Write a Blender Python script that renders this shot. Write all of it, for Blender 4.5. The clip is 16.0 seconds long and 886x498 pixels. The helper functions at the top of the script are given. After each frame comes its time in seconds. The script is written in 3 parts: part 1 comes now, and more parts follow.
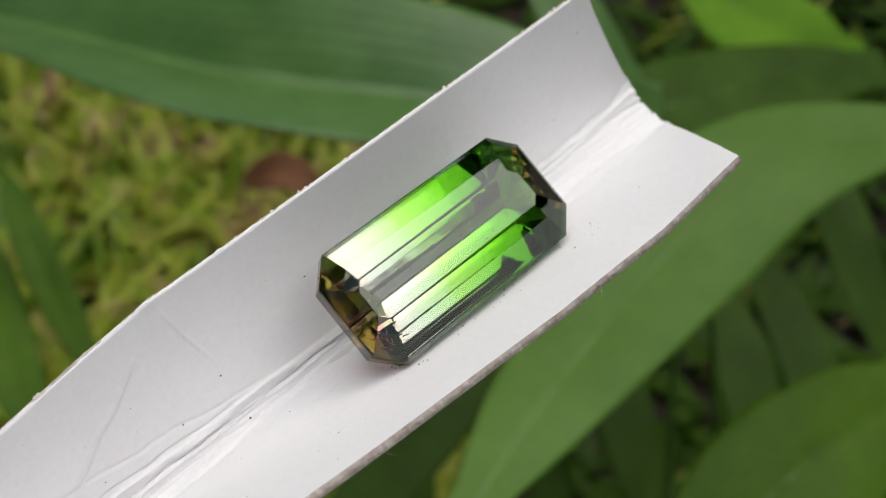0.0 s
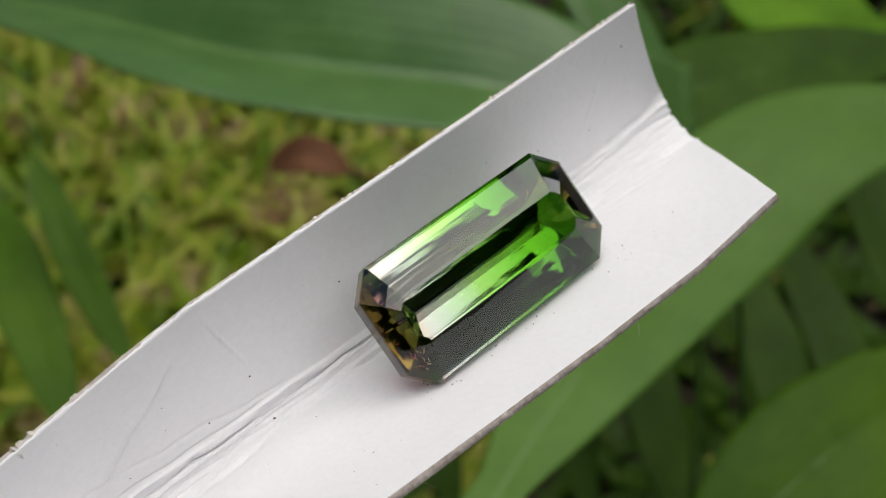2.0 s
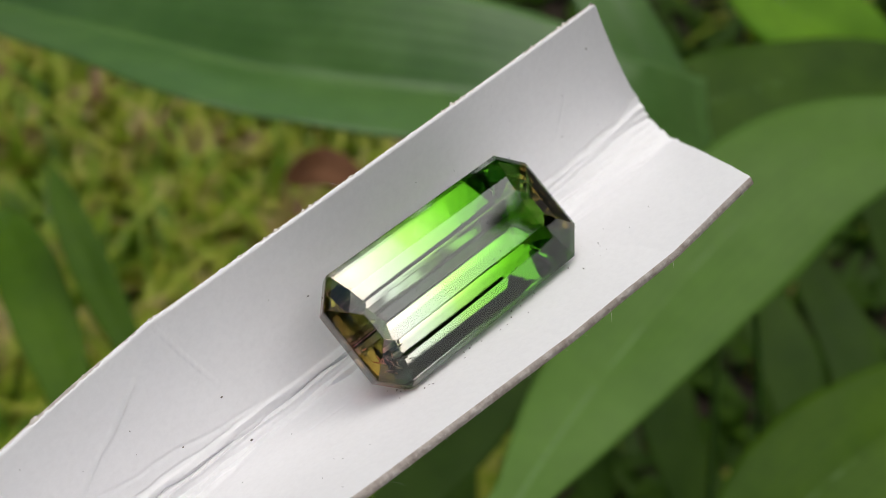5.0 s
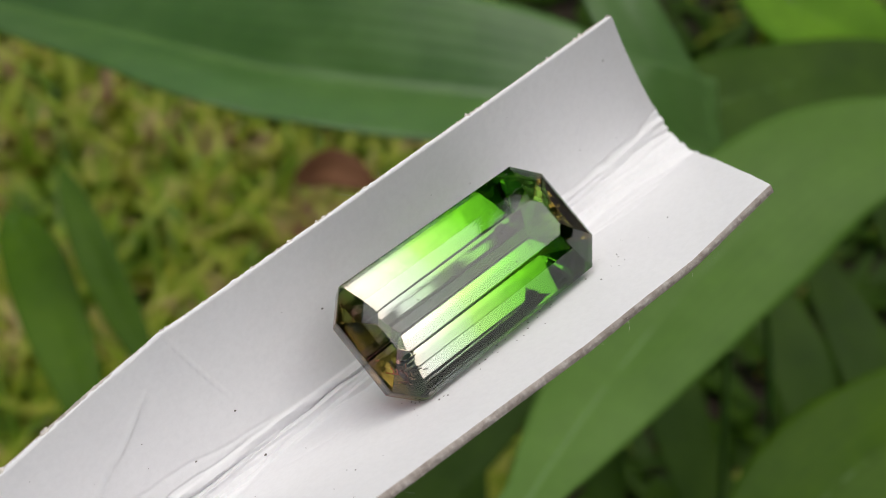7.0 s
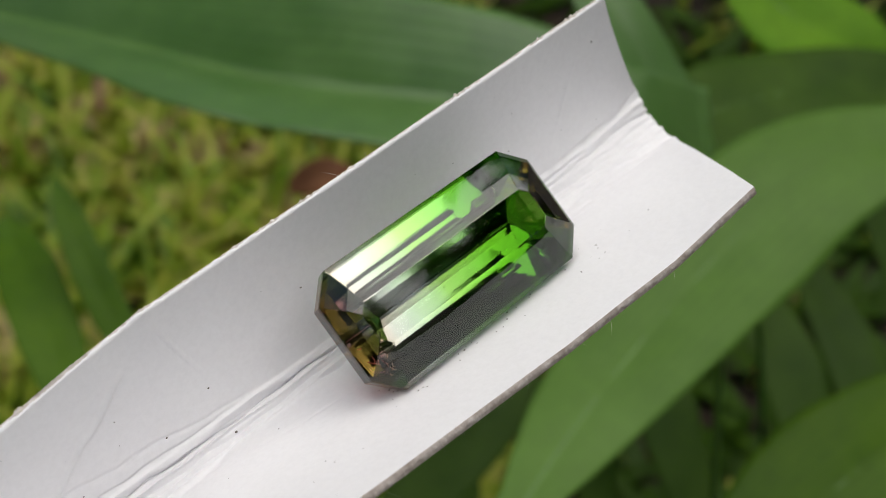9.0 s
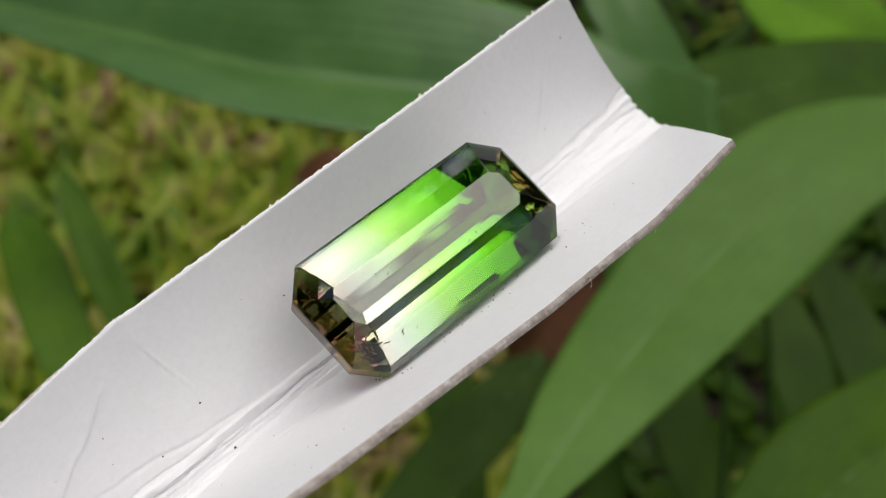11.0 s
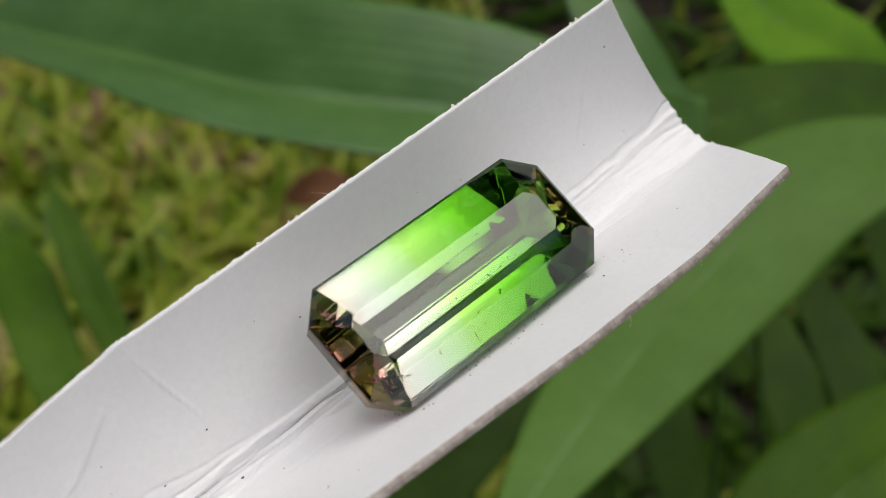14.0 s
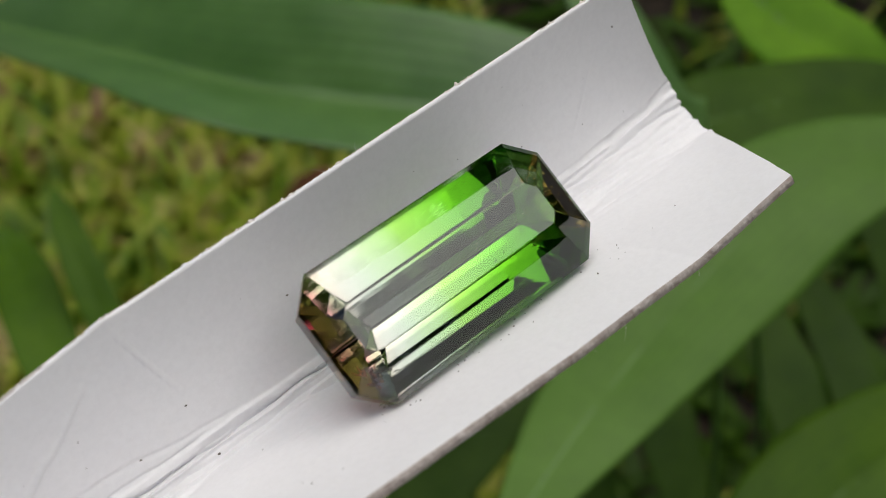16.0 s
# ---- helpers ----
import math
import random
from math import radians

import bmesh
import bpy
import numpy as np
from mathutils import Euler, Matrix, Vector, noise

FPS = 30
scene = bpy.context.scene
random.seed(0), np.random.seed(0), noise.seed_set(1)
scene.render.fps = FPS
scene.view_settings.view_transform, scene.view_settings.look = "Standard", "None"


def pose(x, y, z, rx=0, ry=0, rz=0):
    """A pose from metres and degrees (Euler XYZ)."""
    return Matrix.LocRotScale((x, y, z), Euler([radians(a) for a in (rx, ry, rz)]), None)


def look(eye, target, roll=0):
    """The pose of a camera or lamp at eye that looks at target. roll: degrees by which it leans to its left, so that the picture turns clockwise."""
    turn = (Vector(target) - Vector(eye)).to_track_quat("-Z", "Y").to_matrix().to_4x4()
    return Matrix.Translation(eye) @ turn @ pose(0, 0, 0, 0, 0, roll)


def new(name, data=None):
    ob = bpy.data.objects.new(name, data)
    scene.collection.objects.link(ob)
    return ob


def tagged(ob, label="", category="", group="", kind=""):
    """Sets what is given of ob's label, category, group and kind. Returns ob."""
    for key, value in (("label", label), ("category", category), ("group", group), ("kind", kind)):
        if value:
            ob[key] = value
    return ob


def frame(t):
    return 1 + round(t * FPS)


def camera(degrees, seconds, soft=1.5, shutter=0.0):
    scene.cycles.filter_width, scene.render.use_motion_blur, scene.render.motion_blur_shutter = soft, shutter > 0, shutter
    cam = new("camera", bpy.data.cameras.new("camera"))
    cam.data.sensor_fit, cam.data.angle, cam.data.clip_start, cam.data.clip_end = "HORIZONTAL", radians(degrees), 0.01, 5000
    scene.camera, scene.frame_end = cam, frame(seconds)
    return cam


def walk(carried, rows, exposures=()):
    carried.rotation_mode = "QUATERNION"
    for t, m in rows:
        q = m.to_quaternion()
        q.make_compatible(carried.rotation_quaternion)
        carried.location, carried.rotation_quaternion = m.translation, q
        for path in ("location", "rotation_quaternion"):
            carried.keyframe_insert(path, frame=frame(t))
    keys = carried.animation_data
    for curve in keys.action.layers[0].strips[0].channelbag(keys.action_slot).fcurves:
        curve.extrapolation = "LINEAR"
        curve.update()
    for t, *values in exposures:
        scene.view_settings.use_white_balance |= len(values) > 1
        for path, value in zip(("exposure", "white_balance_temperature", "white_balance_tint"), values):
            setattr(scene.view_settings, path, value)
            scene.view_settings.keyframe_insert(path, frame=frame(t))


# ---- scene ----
MM = 0.001

# ---------------------------------------------------------------- camera
EYE = (0.0, 0.0, 0.34)
CAMERA_ROWS = [
    (0, 45.11, -1.73, -1.73),
    (0.5, 45.40, -1.37, -1.37),
    (1, 45.13, -1.12, -1.12),
    (1.5, 44.78, -0.99, -0.99),
    (2, 44.31, -0.84, -0.84),
    (2.5, 43.80, -0.91, -0.91),
    (3, 43.58, -0.86, -0.86),
    (3.5, 43.74, -0.71, -0.71),
    (4, 44.21, -0.37, -0.37),
    (4.5, 44.78, -0.47, -0.47),
    (5, 44.90, -0.33, -0.33),
    (7.5, 45.00, -0.00, 0.00),
    (8, 45.26, -0.16, -0.16),
    (8.5, 45.39, -0.27, -0.27),
    (11, 44.94, -0.00, -0.00),
    (11.5, 45.24, -0.27, -0.27),
    (12, 45.43, -0.47, -0.47),
    (12.5, 45.43, -0.35, -0.35),
    (13, 45.41, -0.47, -0.47),
    (13.5, 45.69, -0.33, -0.33),
    (14, 45.84, -0.33, -0.33),
    (14.5, 45.65, -0.26, -0.26),
    (15, 45.71, -0.26, -0.26),
    (15.5, 45.88, -0.23, -0.23),
    (16, 45.82, -0.32, -0.32),
]
# the card and the stone on it: seconds, millimetres, degrees
CARD_ROWS = [
    (0, 3.36, 50.17, 290.28, 29.28, -2.51, 44.62),
    (0.5, 1.86, 49.36, 288.77, 25.38, -1.11, 45.26),
    (1, 3.19, 49.25, 288.81, 26.04, -1.28, 44.97),
    (1.5, 3.71, 49.01, 288.87, 31.18, -1.04, 44.96),
    (2, 4.02, 48.68, 288.96, 36.62, -0.54, 44.29),
    (2.5, 3.59, 48.31, 288.21, 32.51, -0.08, 44.42),
    (3, 2.69, 49.16, 289.03, 27.96, -0.55, 45.56),
    (3.5, 1.41, 49.10, 289.24, 23.33, -0.42, 46.61),
    (4, -0.44, 49.64, 290.27, 21.51, -0.43, 47.76),
    (4.5, -0.14, 49.13, 290.99, 27.64, -1.15, 46.46),
    (5, 1.28, 48.30, 290.17, 30.57, -1.01, 45.82),
    (7.5, 1.57, 47.33, 290.57, 28.23, -0.47, 45.34),
    (8, 1.14, 47.37, 290.93, 31.89, -0.55, 45.48),
    (8.5, 1.19, 47.73, 291.32, 37.13, -0.53, 45.46),
    (11, -0.66, 47.52, 292.20, 23.05, -0.98, 47.00),
    (11.5, -0.62, 47.97, 292.72, 28.37, -1.46, 46.48),
    (12, -0.46, 47.22, 294.44, 33.29, -1.73, 45.76),
    (12.5, 1.36, 45.70, 293.72, 36.88, -1.36, 44.23),
    (13, 1.02, 45.36, 293.95, 32.39, -1.48, 44.64),
    (13.5, 0.41, 45.87, 295.17, 28.24, -2.35, 45.07),
    (14, 1.33, 44.12, 295.19, 24.57, -2.07, 44.38),
    (14.5, 2.71, 43.60, 295.93, 29.61, -2.10, 43.72),
    (15, 2.02, 43.58, 296.57, 34.37, -2.66, 42.90),
    (15.5, 1.47, 43.22, 297.10, 40.29, -2.35, 42.83),
    (16, 0.97, 43.58, 296.40, 31.70, -2.39, 43.16),
]
cam = camera(40, 16.0, soft=0.7)
cam.data.dof.use_dof = True
cam.data.dof.focus_distance = 0.0662
cam.data.dof.aperture_fstop = 56
walk(cam, [(t, pose(*EYE, a, b, c)) for t, a, b, c in CAMERA_ROWS], [(0, 0.29, 6900, 7.5), (11, 0.27, 6900, 7.5), (16, 0.17, 6900, 7.5)])

# ---------------------------------------------------------------- light
world = bpy.data.worlds.new("sky")
scene.world = world
world.use_nodes = True
sky = world.node_tree.nodes.new("ShaderNodeTexSky")
sky.sky_type = "NISHITA"
sky.sun_disc = False
sky.sun_elevation, sky.sun_rotation = radians(63), radians(50)
sky.air_density, sky.dust_density = 1.0, 1.5
back = world.node_tree.nodes["Background"]
back.inputs[1].default_value = 0.12
world.node_tree.links.new(sky.outputs[0], back.inputs[0])

sun_data = bpy.data.lights.new("sun", "SUN")
sun_data.energy, sun_data.angle, sun_data.color = 3.0, radians(96), (1.0, 0.97, 0.93)
sun = new("sun", sun_data)
sun.matrix_world = look(Vector((0.26, 0.30, 0.92)) * 3, (0, 0, 0))


# ---------------------------------------------------------------- materials
def material(name):
    m = bpy.data.materials.new(name)
    m.use_nodes = True
    t = m.node_tree
    return m, t, t.nodes["Principled BSDF"]


def node(t, kind, **values):
    n = t.nodes.new("ShaderNode" + kind)
    for key, value in values.items():
        n.inputs[key].default_value = value
    return n


def ramp(t, source, stops):
    r = t.nodes.new("ShaderNodeValToRGB")
    while len(r.color_ramp.elements) < len(stops):
        r.color_ramp.elements.new(0.5)
    for e, (p, c) in zip(r.color_ramp.elements, stops):
        e.position, e.color = p, (*c, 1)
    t.links.new(source, r.inputs[0])
    return r


def mixed(t, how, factor, a, b):
    m = t.nodes.new("ShaderNodeMix")
    m.data_type, m.blend_type = "RGBA", how
    m.inputs[0].default_value = factor
    t.links.new(a, m.inputs[6])
    t.links.new(b, m.inputs[7])
    return m.outputs[2]


def bump(t, bsdf, source, strength, distance):
    b = t.nodes.new("ShaderNodeBump")
    b.inputs["Strength"].default_value, b.inputs["Distance"].default_value = strength, distance
    t.links.new(source, b.inputs["Height"])
    t.links.new(b.outputs[0], bsdf.inputs["Normal"])


def noise_of(t, coord, scale, detail=4.0, rough=0.6):
    n = node(t, "TexNoise", Scale=scale, Detail=detail, Roughness=rough)
    t.links.new(coord, n.inputs["Vector"])
    return n.outputs["Fac"]


def card_material():
    m, t, p = material("coated_white_card")
    c = t.nodes.new("ShaderNodeTexCoord").outputs["Object"]
    broad = noise_of(t, c, 90, 3)
    fine = noise_of(t, c, 2600, 5, 0.7)
    col = ramp(t, broad, [(0.3, (0.815, 0.805, 0.825)), (0.7, (0.85, 0.845, 0.86))])
    col2 = ramp(t, fine, [(0.3, (0.93, 0.93, 0.93)), (0.6, (1, 1, 1))])
    t.links.new(mixed(t, "MULTIPLY", 0.6, col.outputs[0], col2.outputs[0]), p.inputs["Base Color"])
    p.inputs["Roughness"].default_value = 0.5
    p.inputs["Specular IOR Level"].default_value = 0.35
    bump(t, p, fine, 0.12, 0.00004)
    return m


def edge_material():
    m, t, p = material("cut_card_edge")
    c = t.nodes.new("ShaderNodeTexCoord").outputs["Object"]
    n = noise_of(t, c, 1500, 6, 0.75)
    col = ramp(t, n, [(0.3, (0.30, 0.24, 0.21)), (0.55, (0.50, 0.44, 0.41)), (0.75, (0.72, 0.68, 0.66))])
    t.links.new(col.outputs[0], p.inputs["Base Color"])
    p.inputs["Roughness"].default_value = 0.95
    bump(t, p, n, 0.8, 0.0001)
    return m


def stone_material():
    m, t, p = material("two_colour_tourmaline")
    c = t.nodes.new("ShaderNodeTexCoord").outputs["Object"]
    xyz = t.nodes.new("ShaderNodeSeparateXYZ")
    t.links.new(c, xyz.inputs[0])
    place = node(t, "MapRange")
    place.inputs[1].default_value, place.inputs[2].default_value = -8.3 * MM, 8.3 * MM
    t.links.new(xyz.outputs[0], place.inputs[0])
    col = ramp(t, place.outputs[0], [
        (0.0, (0.66, 0.055, 0.075)), (0.055, (0.58, 0.10, 0.12)), (0.085, (0.40, 0.26, 0.20)), (0.13, (0.35, 0.33, 0.29)), (0.21, (0.32, 0.345, 0.33)), (0.34, (0.29, 0.35, 0.305)), (0.46, (0.19, 0.33, 0.14)),
        (0.60, (0.085, 0.265, 0.018)), (0.80, (0.036, 0.19, 0.005)), (0.93, (0.026, 0.13, 0.004)), (1.0, (0.02, 0.07, 0.003))])
    t.links.new(col.outputs[0], p.inputs["Base Color"])
    p.inputs["Transmission Weight"].default_value = 1.0
    p.inputs["IOR"].default_value = 1.635
    # growth lines along the crystal
    stretch = t.nodes.new("ShaderNodeMapping")
    stretch.inputs["Scale"].default_value = (0.03, 1.0, 1.0)
    t.links.new(c, stretch.inputs[0])
    bump(t, p, noise_of(t, stretch.outputs[0], 9000, 3, 0.6), 0.012, 0.00002)
    p.inputs["Roughness"].default_value = 0.0
    return m


def leaf_material(name, dark, light, sheen, vein, gloss=0.42, veins=26.0):
    """Blade with fine veins along it; u runs across the blade, v along it."""
    m, t, p = material(name)
    uv = t.nodes.new("ShaderNodeTexCoord").outputs["UV"]
    ob = t.nodes.new("ShaderNodeTexCoord").outputs["Object"]
    broad = noise_of(t, ob, 55, 3)
    fine = noise_of(t, ob, 240, 6, 0.75)
    col = ramp(t, broad, [(0.35, dark), (0.65, light)])
    wave = node(t, "TexWave", Scale=veins / 6.3, Distortion=1.5, Detail=2.0)
    t.links.new(uv, wave.inputs["Vector"])
    line = ramp(t, wave.outputs["Fac"], [(0.0, (0.9, 0.9, 0.9)), (0.8, (1, 1, 1)), (1.0, vein)])
    speck = ramp(t, fine, [(0.3, (0.8, 0.8, 0.8)), (0.62, (1.05, 1.05, 1.05)), (0.72, (1.3, 1.25, 1.2))])
    a = mixed(t, "MULTIPLY", 0.5, col.outputs[0], line.outputs[0])
    b = mixed(t, "MULTIPLY", 0.55, a, speck.outputs[0])
    t.links.new(b, p.inputs["Base Color"])
    p.inputs["Roughness"].default_value = gloss
    p.inputs["Specular IOR Level"].default_value = sheen
    bump(t, p, wave.outputs["Fac"], 0.12, 0.0003)
    glow = node(t, "BsdfTranslucent")
    t.links.new(b, glow.inputs[0])
    mix = t.nodes.new("ShaderNodeMixShader")
    mix.inputs[0].default_value = 0.28
    t.links.new(p.outputs[0], mix.inputs[1])
    t.links.new(glow.outputs[0], mix.inputs[2])
    t.links.new(mix.outputs[0], t.nodes["Material Output"].inputs[0])
    return m


def grass_material():
    m, t, p = material("grass_blades")
    geo = t.nodes.new("ShaderNodeNewGeometry").outputs["Random Per Island"]
    # patches of lush, yellow and dry growth, with some difference from blade to blade
    ob = t.nodes.new("ShaderNodeTexCoord").outputs["Object"]
    patch = node(t, "MapRange")
    patch.inputs[1].default_value, patch.inputs[2].default_value = 0.27, 0.62
    t.links.new(noise_of(t, ob, 28, 3, 0.6), patch.inputs[0])
    blend = t.nodes.new("ShaderNodeMix")
    blend.inputs[0].default_value = 0.36
    t.links.new(patch.outputs[0], blend.inputs[2])
    t.links.new(geo, blend.inputs[3])
    col = ramp(t, blend.outputs[0], [(0.10, (0.045, 0.10, 0.008)), (0.3, (0.13, 0.25, 0.014)), (0.5, (0.30, 0.42, 0.03)),
                                     (0.66, (0.52, 0.55, 0.08)), (0.8, (0.56, 0.46, 0.20)), (0.92, (0.30, 0.16, 0.08))])
    t.links.new(col.outputs[0], p.inputs["Base Color"])
    p.inputs["Roughness"].default_value = 0.55
    glow = node(t, "BsdfTranslucent")
    t.links.new(col.outputs[0], glow.inputs[0])
    mix = t.nodes.new("ShaderNodeMixShader")
    mix.inputs[0].default_value = 0.35
    t.links.new(p.outputs[0], mix.inputs[1])
    t.links.new(glow.outputs[0], mix.inputs[2])
    t.links.new(mix.outputs[0], t.nodes["Material Output"].inputs[0])
    return m


def soil_material():
    m, t, p = material("dark_soil")
    c = t.nodes.new("ShaderNodeTexCoord").outputs["Object"]
    n = noise_of(t, c, 45, 8, 0.7)
    col = ramp(t, n, [(0.3, (0.016, 0.012, 0.008)), (0.55, (0.05, 0.034, 0.02)), (0.75, (0.11, 0.075, 0.045))])
    t.links.new(col.outputs[0], p.inputs["Base Color"])
    p.inputs["Roughness"].default_value = 0.95
    bump(t, p, n, 1.0, 0.01)
    return m


def plain(name, colour, rough, scale=900.0):
    m, t, p = material(name)
    c = t.nodes.new("ShaderNodeTexCoord").outputs["Object"]
    n = noise_of(t, c, scale)
    col = ramp(t, n, [(0.3, tuple(v * 0.75 for v in colour)), (0.7, colour)])
    t.links.new(col.outputs[0], p.inputs["Base Color"])
    p.inputs["Roughness"].default_value = rough
    return m


CARD, EDGE, STONE, SOIL, GRASS = card_material(), edge_material(), stone_material(), soil_material(), grass_material()
RIM = plain("pale_cut_edge", (0.72, 0.68, 0.66), 0.9, 2500.0)
FIBRE = plain("paper_fibre", (0.75, 0.70, 0.64), 0.9)
SPECK = plain("dark_dust", (0.17, 0.145, 0.13), 0.9)
CHIP = plain("pale_chip", (0.75, 0.70, 0.55), 0.3)
FLAW = plain("stone_flaw", (0.05, 0.045, 0.03), 0.6)
BLUE_LEAF = leaf_material("blue_green_leaf", (0.076, 0.185, 0.036), (0.112, 0.24, 0.055), 0.7, (1.05, 1.08, 1.05), 0.40)
BRIGHT_LEAF = leaf_material("bright_green_leaf", (0.098, 0.208, 0.030), (0.122, 0.245, 0.042), 0.25, (1.05, 1.05, 1.0), 0.5)
MID_LEAF = leaf_material("mid_green_leaf", (0.066, 0.155, 0.005), (0.096, 0.205, 0.007), 0.25, (1.05, 1.05, 1.0), 0.55)
LIME_LEAF = leaf_material("lime_green_leaf", (0.11, 0.28, 0.008), (0.165, 0.37, 0.013), 0.2, (1.05, 1.05, 1.0), 0.6)
# darker copy of the leaf green, with the shade low down put into it
DARK_SHADED_LEAF = leaf_material("dark_shaded_leaf", (0.036, 0.090, 0.005), (0.06, 0.13, 0.009), 0.22, (1.05, 1.05, 1.0), 0.55)
DEAD_LEAF = leaf_material("withered_leaf", (0.15, 0.06, 0.03), (0.26, 0.12, 0.06), 0.2, (1.05, 1.05, 1.0), 0.7)
RIB = plain("leaf_midrib", (0.112, 0.228, 0.045), 0.55)


# ---------------------------------------------------------------- building helpers
def part(name, bm, mat, parent=None, label="", smooth=False):
    me = bpy.data.meshes.new(name)
    bm.normal_update()
    bm.to_mesh(me)
    bm.free()
    me.materials.append(mat)
    if smooth:
        me.polygons.foreach_set("use_smooth", [True] * len(me.polygons))
    ob = new(name, me)
    if parent:
        ob.parent = parent
    if label:
        tagged(ob, label)
    return ob


def sheet(name, co, faces, mat, parent=None, label="", smooth=True, uv=None):
    me = bpy.data.meshes.new(name)
    me.from_pydata([tuple(v) for v in co], [], faces)
    me.materials.append(mat)
    if smooth:
        me.polygons.foreach_set("use_smooth", [True] * len(me.polygons))
    if uv is not None:
        layer = me.uv_layers.new(name="uv")
        index = np.empty(len(me.loops), int)
        me.loops.foreach_get("vertex_index", index)
        layer.data.foreach_set("uv", np.asarray(uv, float)[index].ravel())
    me.update()
    ob = new(name, me)
    if parent:
        ob.parent = parent
    if label:
        tagged(ob, label)
    return ob


def grid_faces(n, m):
    return [(i * m + j, i * m + j + 1, (i + 1) * m + j + 1, (i + 1) * m + j) for i in range(n - 1) for j in range(m - 1)]


# ---------------------------------------------------------------- ground
def ground():
    n = 81
    step = np.linspace(-1, 1, n)
    reach = np.sign(step) * (0.5 * np.abs(step) + 150 * np.abs(step) ** 9)
    co = []
    for x in reach:
        for y in reach:
            near = math.exp(-(x * x + y * y) / 4)
            z = 0.018 * near * noise.noise((x * 14, y * 14, 3.1)) + 0.006 * near * noise.noise((x * 60, y * 60, 1.7))
            co.append((x, y + 0.2, z - 0.012))
    ob = sheet("ground", co, grid_faces(n, n), SOIL)
    return tagged(ob, "dark brown garden soil under the plants", "ground", kind="structure")


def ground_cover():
    """Low leaves between the large ones; their dark colour stands for the shade there."""
    rng = random.Random(41)
    co, faces = [], []
    for _ in range(5200):
        x, y = rng.gauss(0.22, 0.24), rng.gauss(0.28, 0.32)
        if x < -0.02 + rng.uniform(-0.03, 0.03) or math.hypot(x, y) < 0.05 or rng.random() < 0.2:
            continue
        a, h, w = rng.uniform(0, 6.283), rng.uniform(0.015, 0.045), rng.uniform(0.003, 0.008)
        rise = rng.uniform(0.15, 0.9)
        d, e = Vector((math.cos(a), math.sin(a), rise)).normalized() * h, Vector((-math.sin(a), math.cos(a), 0)) * w
        q, k = Vector((x, y, -0.008)), len(co)
        sag = Vector((0, 0, -0.12 * h))
        co += [q, q + d * 0.4 + e, q + d * 0.4 + sag, q + d * 0.4 - e, q + d + sag]
        faces += [(k, k + 2, k + 1), (k, k + 3, k + 2), (k + 1, k + 2, k + 4), (k + 2, k + 3, k + 4)]
    ob = sheet("ground_cover", co, faces, DARK_SHADED_LEAF)
    return tagged(ob, "low green leaves covering the soil, coloured dark for shade", "ground cover", kind="stuff")


def grass():
    rng = random.Random(5)
    co, faces = [], []
    for _ in range(5000):
        x = rng.uniform(-0.32, 0.30)
        y = rng.uniform(0.06, 0.62)
        # thin to the shaded right, dense and tall at the left
        if x > -0.01 and rng.random() < 0.93:
            continue
        h = rng.uniform(0.016, 0.045) * (1.0 if x < 0.0 else 0.8)
        w = rng.uniform(0.0012, 0.0042)
        a = rng.uniform(0, 6.283)
        lean = rng.uniform(0.2, 1.1)
        d, s = (math.cos(a), math.sin(a)), (-math.sin(a), math.cos(a))
        k = len(co)
        for i in range(5):
            u = i / 4
            r, z = h * lean * u * u, h * u * (1 - 0.25 * lean * u) - 0.012
            half = w * (1 - u ** 2) + 0.0001
            cx, cy = x + d[0] * r, y + d[1] * r
            co.append((cx - s[0] * half, cy - s[1] * half, z))
            co.append((cx + s[0] * half, cy + s[1] * half, z + 0.3 * half))
        faces += [(k + 2 * i, k + 2 * i + 1, k + 2 * i + 3, k + 2 * i + 2) for i in range(4)]
    # low dense growth that hides the soil at the open side
    for _ in range(13000):
        x, y = rng.uniform(-0.34, 0.02), rng.uniform(0.06, 0.64)
        a, h, w = rng.uniform(0, 6.283), rng.uniform(0.008, 0.028), rng.uniform(0.0015, 0.005)
        d, e = Vector((math.cos(a), math.sin(a), rng.uniform(0.2, 1.2))).normalized() * h, Vector((-math.sin(a), math.cos(a), 0)) * w
        q = Vector((x, y, -0.008))
        k = len(co)
        co += [q, q + d * 0.5 + e, q + d, q + d * 0.5 - e]
        faces.append((k, k + 1, k + 2, k + 3))
    # the same growth goes on around, thinning out raggedly towards the added shrub ring
    for _ in range(26000):
        x, y = rng.gauss(-0.22, 0.34), rng.gauss(0.3, 0.42)
        if -0.33 < x < 0.30 and 0.07 < y < 0.63 or math.hypot(x, y) < 0.05:
            continue
        if x > 0.05 and rng.random() < 0.7:
            continue
        a, h, w = rng.uniform(0, 6.283), rng.uniform(0.01, 0.045), rng.uniform(0.0015, 0.005)
        d, e = Vector((math.cos(a), math.sin(a), rng.uniform(0.2, 1.6))).normalized() * h, Vector((-math.sin(a), math.cos(a), 0)) * w
        q = Vector((x, y, -0.008))
        k = len(co)
        co += [q, q + d * 0.5 + e, q + d, q + d * 0.5 - e]
        faces.append((k, k + 1, k + 2, k + 3))
    ob = sheet("grass", co, faces, GRASS)
    return tagged(ob, "yellow-green grass blades, partly dry and straw brown", "grass", kind="stuff")


